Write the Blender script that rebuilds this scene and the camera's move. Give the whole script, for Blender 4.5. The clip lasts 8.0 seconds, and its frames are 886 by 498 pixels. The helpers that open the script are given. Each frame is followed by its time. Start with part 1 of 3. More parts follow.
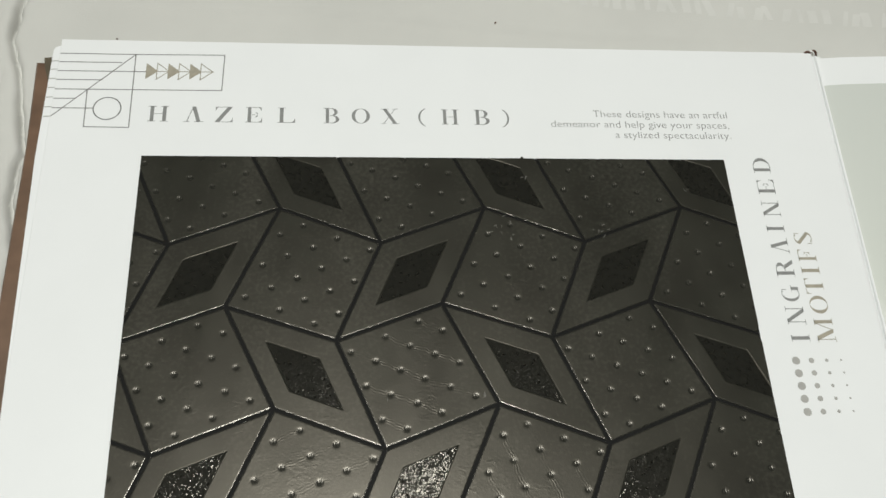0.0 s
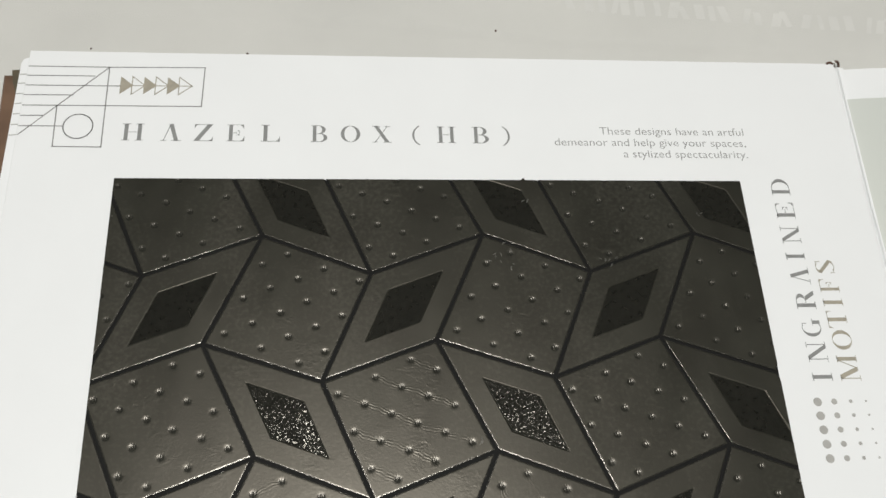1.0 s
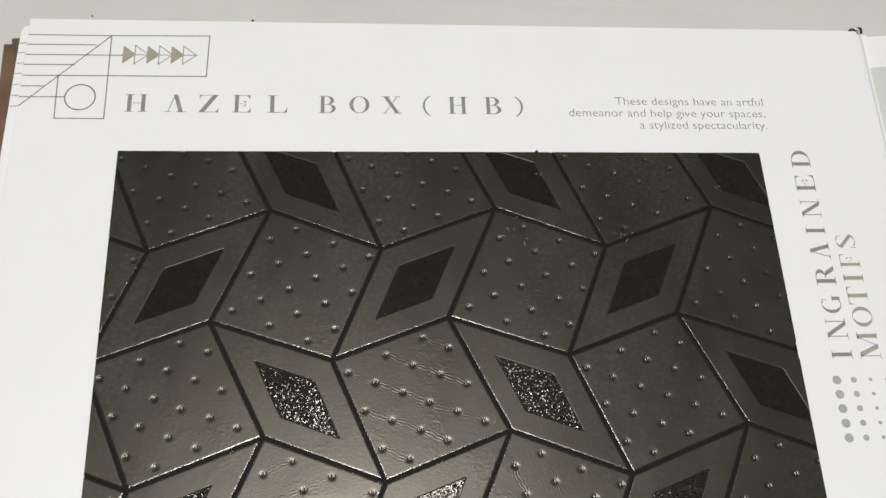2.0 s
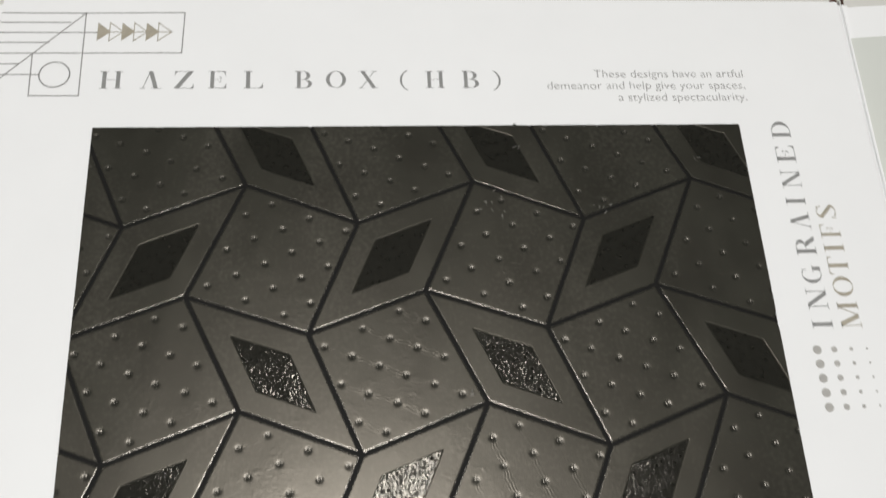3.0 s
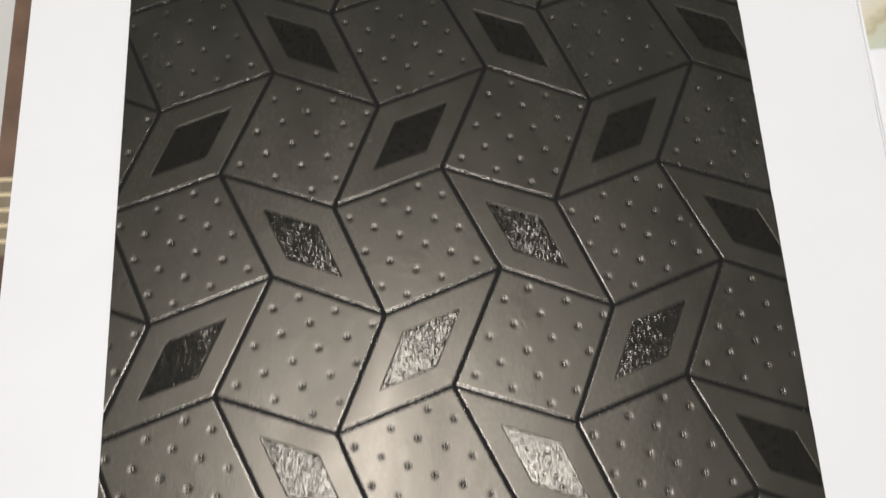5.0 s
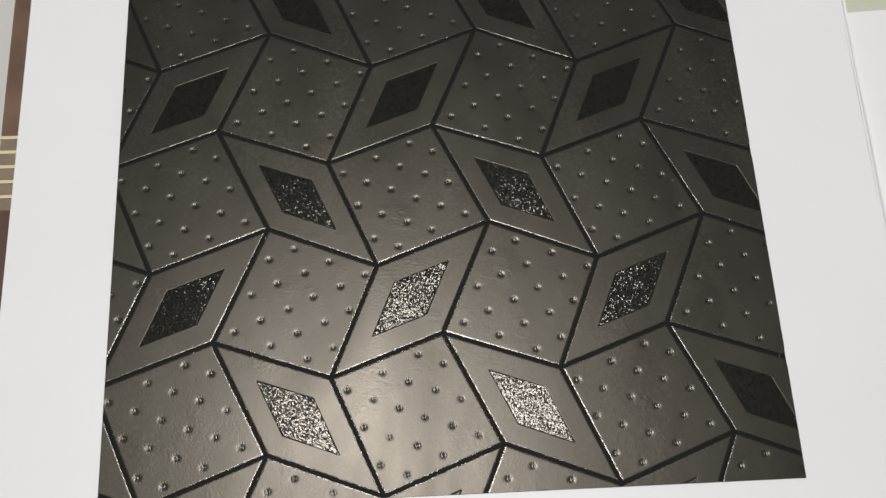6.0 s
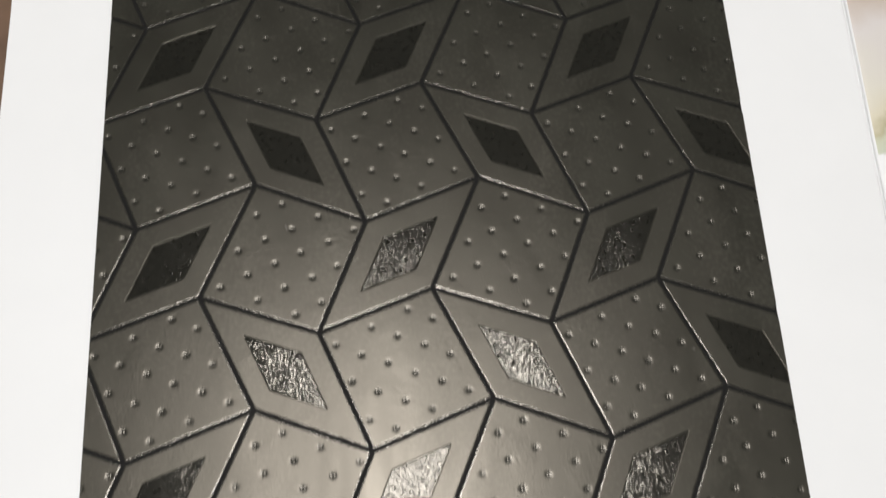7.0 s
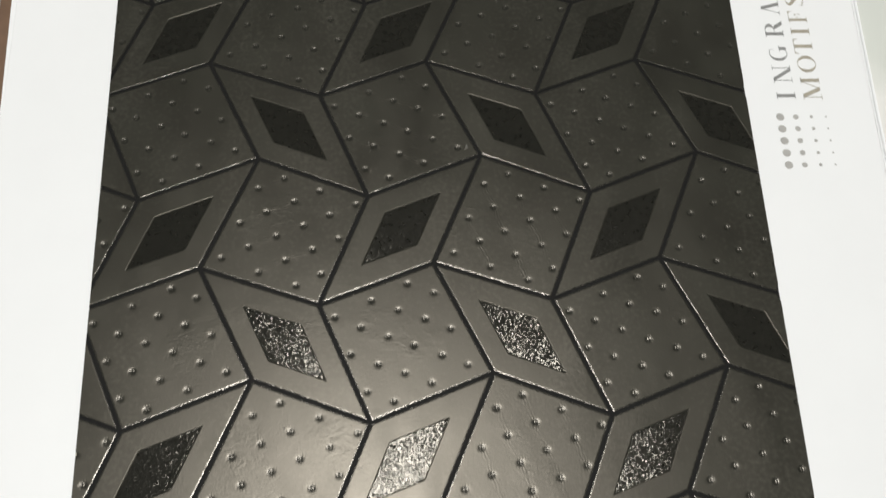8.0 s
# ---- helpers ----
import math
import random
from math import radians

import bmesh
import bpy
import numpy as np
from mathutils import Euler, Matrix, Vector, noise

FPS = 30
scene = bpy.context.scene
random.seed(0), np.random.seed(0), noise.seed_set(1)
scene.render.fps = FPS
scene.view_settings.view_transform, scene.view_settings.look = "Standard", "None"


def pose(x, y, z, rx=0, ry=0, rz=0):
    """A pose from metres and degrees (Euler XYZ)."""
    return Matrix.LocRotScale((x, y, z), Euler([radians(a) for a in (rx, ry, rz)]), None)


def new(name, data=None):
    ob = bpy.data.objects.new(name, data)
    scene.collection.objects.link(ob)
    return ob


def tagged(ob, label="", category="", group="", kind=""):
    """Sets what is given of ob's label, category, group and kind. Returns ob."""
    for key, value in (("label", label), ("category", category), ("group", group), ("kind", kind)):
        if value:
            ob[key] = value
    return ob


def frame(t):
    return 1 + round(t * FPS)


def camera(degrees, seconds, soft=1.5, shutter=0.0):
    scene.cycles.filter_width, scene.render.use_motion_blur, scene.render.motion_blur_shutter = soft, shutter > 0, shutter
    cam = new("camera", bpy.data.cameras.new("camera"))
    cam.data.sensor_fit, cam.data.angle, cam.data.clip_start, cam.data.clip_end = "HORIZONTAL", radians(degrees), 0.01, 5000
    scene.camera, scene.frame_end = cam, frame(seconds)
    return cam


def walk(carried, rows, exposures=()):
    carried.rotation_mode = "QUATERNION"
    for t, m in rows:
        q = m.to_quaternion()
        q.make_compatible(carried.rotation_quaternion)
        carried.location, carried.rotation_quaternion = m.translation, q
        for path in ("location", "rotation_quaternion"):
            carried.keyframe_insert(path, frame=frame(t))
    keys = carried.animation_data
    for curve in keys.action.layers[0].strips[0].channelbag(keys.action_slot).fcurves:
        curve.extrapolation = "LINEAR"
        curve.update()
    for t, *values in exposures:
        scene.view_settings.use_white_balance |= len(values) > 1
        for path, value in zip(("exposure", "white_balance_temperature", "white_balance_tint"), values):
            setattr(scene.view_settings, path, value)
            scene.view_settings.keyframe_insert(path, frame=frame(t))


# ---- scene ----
cam = camera(48.42, 8.0, 1.5, 0.4)
# seconds, place in metres, turn in degrees
PATH = [
    (0.0, 0.07347, -0.19903, 0.31065, 27.449, -5.029, -2.741),
    (0.5, 0.07615, -0.18294, 0.30188, 26.692, -5.122, -2.555),
    (1.0, 0.07891, -0.17369, 0.29615, 26.451, -4.877, -2.555),
    (1.5, 0.07308, -0.17011, 0.28875, 25.207, -4.707, -2.505),
    (1.7, 0.07432, -0.16589, 0.29250, 24.480, -4.719, -2.391),
    (2.8, 0.08455, -0.16594, 0.28698, 23.861, -4.277, -2.855),
    (3.0, 0.08544, -0.17209, 0.28750, 23.885, -4.274, -2.938),
    (3.5, 0.08649, -0.22031, 0.29935, 23.522, -3.692, -2.941),
    (4.0, 0.09042, -0.26139, 0.30439, 22.069, -3.066, -2.836),
    (4.5, 0.08643, -0.31295, 0.29528, 21.790, -2.623, -3.039),
    (5.0, 0.08620, -0.34816, 0.30309, 19.975, -2.738, -2.866),
    (5.2, 0.08760, -0.36452, 0.30451, 20.325, -2.747, -2.812),
    (6.3, 0.08821, -0.36336, 0.31142, 19.211, -2.754, -2.974),
    (6.5, 0.08800, -0.35003, 0.30914, 19.211, -2.834, -2.936),
    (7.0, 0.08903, -0.30399, 0.30238, 19.759, -3.100, -3.178),
    (7.5, 0.08785, -0.26792, 0.30166, 20.559, -3.204, -2.596),
    (8.0, 0.08908, -0.24395, 0.29637, 21.142, -3.262, -2.271),
]
walk(cam, [(t, pose(x, y, z, rx, ry, rz)) for t, x, y, z, rx, ry, rz in PATH],
     [(0, 0.01, 6500, 3.5), (1.0, 0.06, 6500, 7), (3.0, 0.04, 6500, 9), (4.0, 0.15, 6500, 10), (4.5, 0.18, 6500, 11), (5.0, 0.12, 6500, 11.5), (6.5, -0.15, 6500, 11), (7.0, 0.13, 6500, 10), (8.0, 0.16, 6500, 7.5)])

MM = 0.001

# ---- light: one warm-white ceiling lamp in a plain closed room ----
world = bpy.data.worlds.new("room_air")
scene.world = world
world.use_nodes = True
world.node_tree.nodes["Background"].inputs[0].default_value = (0.9, 0.95, 1.0, 1)
world.node_tree.nodes["Background"].inputs[1].default_value = 0.02
lamp_data = bpy.data.lights.new("ceiling_lamp", "AREA")
lamp_data.shape, lamp_data.size, lamp_data.size_y, lamp_data.energy, lamp_data.color = "RECTANGLE", 0.34, 0.56, 30, (1.0, 0.99, 0.975)
lamp = new("ceiling_lamp", lamp_data)
lamp.matrix_world = pose(0.075, -0.13, 1.80)


# ---- materials ----
def material(name, colour, rough=0.5, metal=0.0, vary=0.06, scale=40.0, bump=0.0, bump_scale=600.0, depth=0.0004, spec=0.5, tint=(1, 1, 1), coat=0.0, coat_rough=0.1):
    m = bpy.data.materials.new(name)
    m.use_nodes = True
    t = m.node_tree
    b = t.nodes["Principled BSDF"]
    b.inputs["Roughness"].default_value, b.inputs["Metallic"].default_value = rough, metal
    b.inputs["Specular IOR Level"].default_value = spec
    b.inputs["Specular Tint"].default_value = (*tint, 1)
    b.inputs["Coat Weight"].default_value, b.inputs["Coat Roughness"].default_value = coat, coat_rough
    co = t.nodes.new("ShaderNodeTexCoord")
    n = t.nodes.new("ShaderNodeTexNoise")
    n.inputs["Scale"].default_value, n.inputs["Detail"].default_value = scale, 6
    t.links.new(co.outputs["Object"], n.inputs["Vector"])
    ramp = t.nodes.new("ShaderNodeValToRGB")
    ramp.color_ramp.elements[0].position, ramp.color_ramp.elements[1].position = 0.3, 0.7
    ramp.color_ramp.elements[0].color = (*[c * (1 - vary) for c in colour], 1)
    ramp.color_ramp.elements[1].color = (*[min(1, c * (1 + vary)) for c in colour], 1)
    t.links.new(n.outputs["Fac"], ramp.inputs["Fac"])
    t.links.new(ramp.outputs["Color"], b.inputs["Base Color"])
    if bump:
        f = t.nodes.new("ShaderNodeTexNoise")
        f.inputs["Scale"].default_value, f.inputs["Detail"].default_value = bump_scale, 5
        t.links.new(co.outputs["Object"], f.inputs["Vector"])
        k = t.nodes.new("ShaderNodeBump")
        k.inputs["Strength"].default_value, k.inputs["Distance"].default_value = bump, depth
        t.links.new(f.outputs["Fac"], k.inputs["Height"])
        t.links.new(k.outputs["Normal"], b.inputs["Normal"])
    return m


PAPER = material("coated_white_paper", (0.765, 0.767, 0.77), 0.45, vary=0.012, scale=30, bump=0.05, bump_scale=900)
PAPER_EDGE = material("paper_edge", (0.72, 0.71, 0.68), 0.8, vary=0.06, scale=200)
INK_GREY = material("grey_ink", (0.215, 0.215, 0.21), 0.5, vary=0.1, scale=300)
INK_LINE = material("line_grey_ink", (0.215, 0.21, 0.205), 0.5, vary=0.1, scale=300)
INK_LIGHT = material("light_grey_ink", (0.36, 0.35, 0.33), 0.5, vary=0.1, scale=300)
INK_TAUPE = material("taupe_foil", (0.33, 0.30, 0.24), 0.4, vary=0.12, scale=400)
LAMINATE = material("black_satin_laminate", (0.0165, 0.0170, 0.0135), 0.31, vary=0.28, scale=45, bump=0.5, bump_scale=1300, depth=0.00005, spec=0.46, tint=(1.0, 0.90, 0.76))


def crinkle(m):
    """Adds fine wrinkles of the stretched film, in patches, to a material's relief."""
    t = m.node_tree
    old = next(n for n in t.nodes if n.type == "BUMP")
    co = next(n for n in t.nodes if n.type == "TEX_COORD")
    wave, mask, limit, mul, k, squash = (t.nodes.new("ShaderNode" + n) for n in ("TexNoise", "TexNoise", "MapRange", "Math", "Bump", "Mapping"))
    squash.inputs["Rotation"].default_value = (0, 0, 0.5)
    squash.inputs["Scale"].default_value = (0.65, 1, 1)
    t.links.new(co.outputs["Object"], squash.inputs["Vector"])
    t.links.new(squash.outputs[0], wave.inputs["Vector"])
    t.links.new(co.outputs["Object"], mask.inputs["Vector"])
    wave.inputs["Scale"].default_value, wave.inputs["Detail"].default_value, wave.inputs["Distortion"].default_value = 520, 3, 1.2
    mask.inputs["Scale"].default_value, mask.inputs["Detail"].default_value = 55, 2
    limit.inputs["From Min"].default_value, limit.inputs["From Max"].default_value = 0.51, 0.68
    t.links.new(mask.outputs["Fac"], limit.inputs["Value"])
    mul.operation = "MULTIPLY"
    t.links.new(wave.outputs["Fac"], mul.inputs[0])
    t.links.new(limit.outputs[0], mul.inputs[1])
    k.inputs["Strength"].default_value, k.inputs["Distance"].default_value = 0.75, 0.00007
    t.links.new(mul.outputs[0], k.inputs["Height"])
    t.links.new(old.outputs["Normal"], k.inputs["Normal"])
    t.links.new(k.outputs["Normal"], t.nodes["Principled BSDF"].inputs["Normal"])


def smudge(m, low, high):
    """Varies a material's gloss in broad wiped streaks, as handled laminate shows."""
    t = m.node_tree
    co = next(n for n in t.nodes if n.type == "TEX_COORD")
    squash, n, span = (t.nodes.new("ShaderNode" + k) for k in ("Mapping", "TexNoise", "MapRange"))
    squash.inputs["Rotation"].default_value, squash.inputs["Scale"].default_value = (0, 0, 0.25), (1, 0.4, 1)
    n.inputs["Scale"].default_value, n.inputs["Detail"].default_value, n.inputs["Distortion"].default_value = 42, 5, 0.8
    t.links.new(co.outputs["Object"], squash.inputs["Vector"])
    t.links.new(squash.outputs[0], n.inputs["Vector"])
    span.inputs["From Min"].default_value, span.inputs["From Max"].default_value = 0.3, 0.7
    span.inputs["To Min"].default_value, span.inputs["To Max"].default_value = low, high
    t.links.new(n.outputs["Fac"], span.inputs["Value"])
    t.links.new(span.outputs[0], t.nodes["Principled BSDF"].inputs["Roughness"])


crinkle(LAMINATE)
smudge(LAMINATE, 0.28, 0.36)


def dusty(m, grey, most):
    """Lays thin wiped dust over a material's colour, in uneven streaks and specks."""
    t = m.node_tree
    co = next(n for n in t.nodes if n.type == "TEX_COORD")
    b = t.nodes["Principled BSDF"]
    paint = b.inputs["Base Color"].links[0].from_socket
    squash, broad, fine, mul, span, mix = (t.nodes.new("ShaderNode" + k) for k in ("Mapping", "TexNoise", "TexNoise", "Math", "MapRange", "Mix"))
    squash.inputs["Rotation"].default_value, squash.inputs["Scale"].default_value = (0, 0, -0.1), (1, 0.3, 1)
    broad.inputs["Scale"].default_value, broad.inputs["Detail"].default_value, broad.inputs["Distortion"].default_value = 36, 4, 0.5
    fine.inputs["Scale"].default_value, fine.inputs["Detail"].default_value = 700, 3
    t.links.new(co.outputs["Object"], squash.inputs["Vector"])
    t.links.new(squash.outputs[0], broad.inputs["Vector"])
    t.links.new(co.outputs["Object"], fine.inputs["Vector"])
    mul.operation = "MULTIPLY"
    t.links.new(broad.outputs["Fac"], mul.inputs[0])
    t.links.new(fine.outputs["Fac"], mul.inputs[1])
    span.inputs["From Min"].default_value, span.inputs["From Max"].default_value = 0.26, 0.46
    span.inputs["To Min"].default_value, span.inputs["To Max"].default_value = 0.0, most
    t.links.new(mul.outputs[0], span.inputs["Value"])
    mix.data_type = "RGBA"
    t.links.new(span.outputs[0], mix.inputs["Factor"])
    t.links.new(paint, mix.inputs["A"])
    mix.inputs["B"].default_value = (*grey, 1)
    t.links.new(mix.outputs["Result"], b.inputs["Base Color"])


dusty(LAMINATE, (0.10, 0.095, 0.08), 0.25)
LIP = material("polished_tile_edge", (0.020, 0.020, 0.016), 0.2, vary=0.2, scale=900, bump=0.5, bump_scale=1800, depth=0.00006, spec=0.7, tint=(1.0, 0.93, 0.84))
PINCH = material("tight_stretched_film", (0.019, 0.019, 0.0155), 0.27, vary=0.2, scale=900, bump=0.5, bump_scale=1600, depth=0.00006, spec=0.5, tint=(1.0, 0.92, 0.81))
GROOVE = material("groove_black", (0.0048, 0.0045, 0.004), 0.65, vary=0.2, spec=0.15)
INLAY = material("glitter_inlay", (0.012, 0.012, 0.010), 0.12, vary=0.2, scale=500, bump=1.0, bump_scale=1300, depth=0.00004, spec=0.38, tint=(1.0, 0.93, 0.82))


def glitter(m, size, tilt, nap_x, nap_y):
    """Turns a material's flat upward face into tiny flakes, each tilted its own way about the slant of the nap."""
    t = m.node_tree
    co = next(n for n in t.nodes if n.type == "TEX_COORD")
    cells, shift, length = t.nodes.new("ShaderNodeTexVoronoi"), t.nodes.new("ShaderNodeVectorMath"), t.nodes.new("ShaderNodeVectorMath")
    cells.inputs["Scale"].default_value = 1 / size
    t.links.new(co.outputs["Object"], cells.inputs["Vector"])
    shift.operation, length.operation = "MULTIPLY_ADD", "NORMALIZE"
    shift.inputs[1].default_value = (tilt, tilt, 0)
    shift.inputs[2].default_value = (-tilt / 2 + nap_x, -tilt / 2 + nap_y, 1)
    t.links.new(cells.outputs["Color"], shift.inputs[0])
    t.links.new(shift.outputs[0], length.inputs[0])
    t.links.new(length.outputs[0], t.nodes["Principled BSDF"].inputs["Normal"])


glitter(INLAY, 0.00029, 0.19, -0.032, 0.0)
SCUFF = material("grey_scuff", (0.22, 0.21, 0.19), 0.6, vary=0.3, scale=900)
COVER = material("brown_cover", (0.135, 0.080, 0.050), 0.4, vary=0.25, scale=70)
COVER_OLIVE = material("olive_brown_cover", (0.19, 0.15, 0.095), 0.5, vary=0.25, scale=150)
ENDPAPER = material("grey_brown_endpaper", (0.085, 0.068, 0.042), 0.5, vary=0.2, scale=150)
COVER_DARK = material("dark_red_brown_cover", (0.07, 0.03, 0.02), 0.4, vary=0.2, scale=70)
GOLD = material("pale_gold_line", (0.62, 0.52, 0.33), 0.4, vary=0.1)
CLOTH = material("off_white_cotton", (0.55, 0.54, 0.51), 0.9, vary=0.05, scale=14, bump=0.3, bump_scale=1800)


def photo_material():
    """A printed photograph of a pale room: grey-green wall, cream and beige furniture, an olive rug."""
    m = bpy.data.materials.new("printed_photograph")
    m.use_nodes = True
    t = m.node_tree
    b = t.nodes["Principled BSDF"]
    b.inputs["Roughness"].default_value = 0.4
    co, sep, n, add = (t.nodes.new("ShaderNode" + k) for k in ("TexCoord", "SeparateXYZ", "TexNoise", "Math"))
    n.inputs["Scale"].default_value, n.inputs["Detail"].default_value = 45, 4
    t.links.new(co.outputs["Object"], n.inputs["Vector"])
    t.links.new(co.outputs["Object"], sep.inputs["Vector"])
    add.operation = "MULTIPLY_ADD"
    add.inputs[1].default_value = 0.035
    t.links.new(n.outputs["Fac"], add.inputs[0])
    t.links.new(sep.outputs["Y"], add.inputs[2])
    span = t.nodes.new("ShaderNodeMapRange")
    span.inputs["From Min"].default_value, span.inputs["From Max"].default_value = -0.150, 0.055
    t.links.new(add.outputs[0], span.inputs["Value"])
    ramp = t.nodes.new("ShaderNodeValToRGB")
    r = ramp.color_ramp
    stops = ((0.0, (0.50, 0.54, 0.44)), (0.045, (0.52, 0.53, 0.40)), (0.055, (0.42, 0.38, 0.24)), (0.075, (0.62, 0.57, 0.44)), (0.13, (0.64, 0.61, 0.53)), (0.24, (0.62, 0.58, 0.56)), (0.32, (0.50, 0.42, 0.36)),
             (0.38, (0.66, 0.64, 0.61)), (0.46, (0.70, 0.69, 0.66)), (0.52, (0.58, 0.595, 0.55)), (1.0, (0.56, 0.575, 0.54)))
    r.elements[0].position, r.elements[1].position = stops[0][0], stops[-1][0]
    r.elements[0].color, r.elements[1].color = (*stops[0][1], 1), (*stops[-1][1], 1)
    for p, c in stops[1:-1]:
        r.elements.new(p).color = (*c, 1)
    t.links.new(span.outputs[0], ramp.inputs["Fac"])
    t.links.new(ramp.outputs["Color"], b.inputs["Base Color"])
    return m


PHOTO = photo_material()
PRINT_GREY = material("grey_print", (0.40, 0.41, 0.37), 0.45, vary=0.1, scale=120)
PRINT_PALE = material("pale_print", (0.66, 0.66, 0.62), 0.45, vary=0.08, scale=90)
CLOTH_SATIN = material("white_satin_weave", (0.578, 0.568, 0.54), 0.7, vary=0.05, scale=60, bump=0.2, bump_scale=1800)
PLASTER = material("white_plaster", (0.62, 0.615, 0.60), 0.8, vary=0.04, scale=3)
WALLPAINT = material("cream_wall_paint", (0.55, 0.535, 0.51), 0.8, vary=0.04, scale=3)
FLOOR_MAT = material("grey_floor_tile", (0.35, 0.345, 0.335), 0.5, vary=0.1, scale=5)
THREAD_BROWN = material("brown_thread", (0.09, 0.045, 0.03), 0.8, vary=0.3, scale=900)


# ---- mesh helpers ----
def part(name, verts, faces, mat, parent=None, label="", smooth=False):
    me = bpy.data.meshes.new(name)
    me.from_pydata(verts, [], faces)
    me.update()
    me.materials.append(mat)
    if smooth:
        me.polygons.foreach_set("use_smooth", [True] * len(me.polygons))
    ob = new(name, me)
    ob.parent = parent
    if label:
        tagged(ob, label)
    return ob


def slab(x0, y0, z0, x1, y1, z1, bevel=0.0):
    """Vertices and faces of a box, its upper edge chamfered."""
    b = bevel
    rings = [(0, z0), (0, z1 - b), (b, z1)] if b else [(0, z0), (0, z1)]
    return prism([(x0, y0), (x1, y0), (x1, y1), (x0, y1)], rings)


def inset(poly, d):
    """A convex counter-clockwise outline moved inwards by d."""
    out, n = [], len(poly)
    for i in range(n):
        p0, p1, p2 = (Vector(poly[k % n]) for k in (i - 1, i, i + 1))
        a, b = (p1 - p0).normalized(), (p2 - p1).normalized()
        na, nb = Vector((-a.y, a.x)), Vector((-b.y, b.x))
        m = (na + nb)
        m /= max(0.25, m.dot(na))
        out.append(tuple(p1 + m * d))
    return out


def prism(poly, rings):
    """Rings of (inset, height) up an outline, closed at the top and below."""
    v, f, n = [], [], len(poly)
    for d, z in rings:
        v += [(x, y, z) for x, y in (inset(poly, d) if d else poly)]
    for r in range(len(rings) - 1):
        for i in range(n):
            j = (i + 1) % n
            f.append((r * n + i, r * n + j, (r + 1) * n + j, (r + 1) * n + i))
    f.append(tuple(range((len(rings) - 1) * n, len(rings) * n)))
    f.append(tuple(reversed(range(n))))
    return v, f


def clip(poly, x0, y0, x1, y1):
    """The part of a convex outline inside a rectangle."""
    for axis, limit, sign in ((0, x0, 1), (0, x1, -1), (1, y0, 1), (1, y1, -1)):
        out = []
        for i, p in enumerate(poly):
            q = poly[(i + 1) % len(poly)]
            a, b = sign * (p[axis] - limit), sign * (q[axis] - limit)
            if a >= 0:
                out.append(p)
            if a * b < 0:
                k = a / (a - b)
                out.append((p[0] + k * (q[0] - p[0]), p[1] + k * (q[1] - p[1])))
        poly = out
        if len(poly) < 3:
            return []
    return poly


def area(poly):
    return 0.5 * sum(p[0] * q[1] - p[1] * q[0] for p, q in zip(poly, poly[1:] + poly[:1]))


def mm(pts):
    return [(x * MM, y * MM) for x, y in pts]


# ---- room ----
def room():
    x0, x1, y0, y1, z0, z1 = -1.7, 1.9, -2.0, 1.6, -0.62, 2.05
    part("floor", *slab(x0, y0, z0 - 0.1, x1, y1, z0), FLOOR_MAT)
    part("ceiling", *slab(x0, y0, z1, x1, y1, z1 + 0.1), PLASTER)
    part("wall_north", *slab(x0, y1, z0, x1, y1 + 0.1, z1), WALLPAINT)
    part("wall_south", *slab(x0, y0 - 0.1, z0, x1, y0, z1), WALLPAINT)
    part("wall_east", *slab(x1, y0, z0, x1 + 0.1, y1, z1), WALLPAINT)
    part("wall_west", *slab(x0 - 0.1, y0, z0, x0, y1, z1), WALLPAINT)
    for n in ("floor", "ceiling", "wall_north", "wall_south", "wall_east", "wall_west"):
        tagged(bpy.data.objects[n], "plain " + n.split("_")[0] + " that closes the room", n.split("_")[0], kind="structure")


room()

CLOTH_Z = -13.5 * MM


# ---- bed sheet ----
def crease_x(y):
    """The course of the long crease beside the catalogue."""
    return -0.0535 - 0.0045 * math.tanh((y - 0.043) / 0.012) + 0.0012 * math.sin(y * 160) + 0.0014 * noise.noise((0, y * 130, 2)) + max(0, -y) * 0.12


def cloth_height(x, y):
    h = 0.0011 * noise.noise((x * 16, y * 11, 0.3)) + 0.0004 * noise.noise((x * 48, y * 34, 4)) + 0.00012 * noise.noise((x * 190, y * 150, 9))
    d = x - crease_x(y)
    if y > -0.16:
        h += (0.0022 if d < 0 else 0.0006) * math.exp(-abs(d) / (0.010 if d < 0 else 0.003)) - (0.0060 + 0.004 * noise.noise((3, y * 60, 1))) * math.exp(-abs(d) / 0.0011) + 0.0016 * noise.noise((7, y * 70, x * 40)) * math.exp(-abs(d + 0.009 + 0.003 * math.sin(y * 90)) / 0.0015)
    fold = y - (0.0838 - 0.066 * x + 0.0015 * math.sin(x * 30))
    h += 0.0009 * math.tanh(fold / 0.0016) * math.exp(-((x - 0.15) / 0.16) ** 2)
    return CLOTH_Z - 0.0014 + h


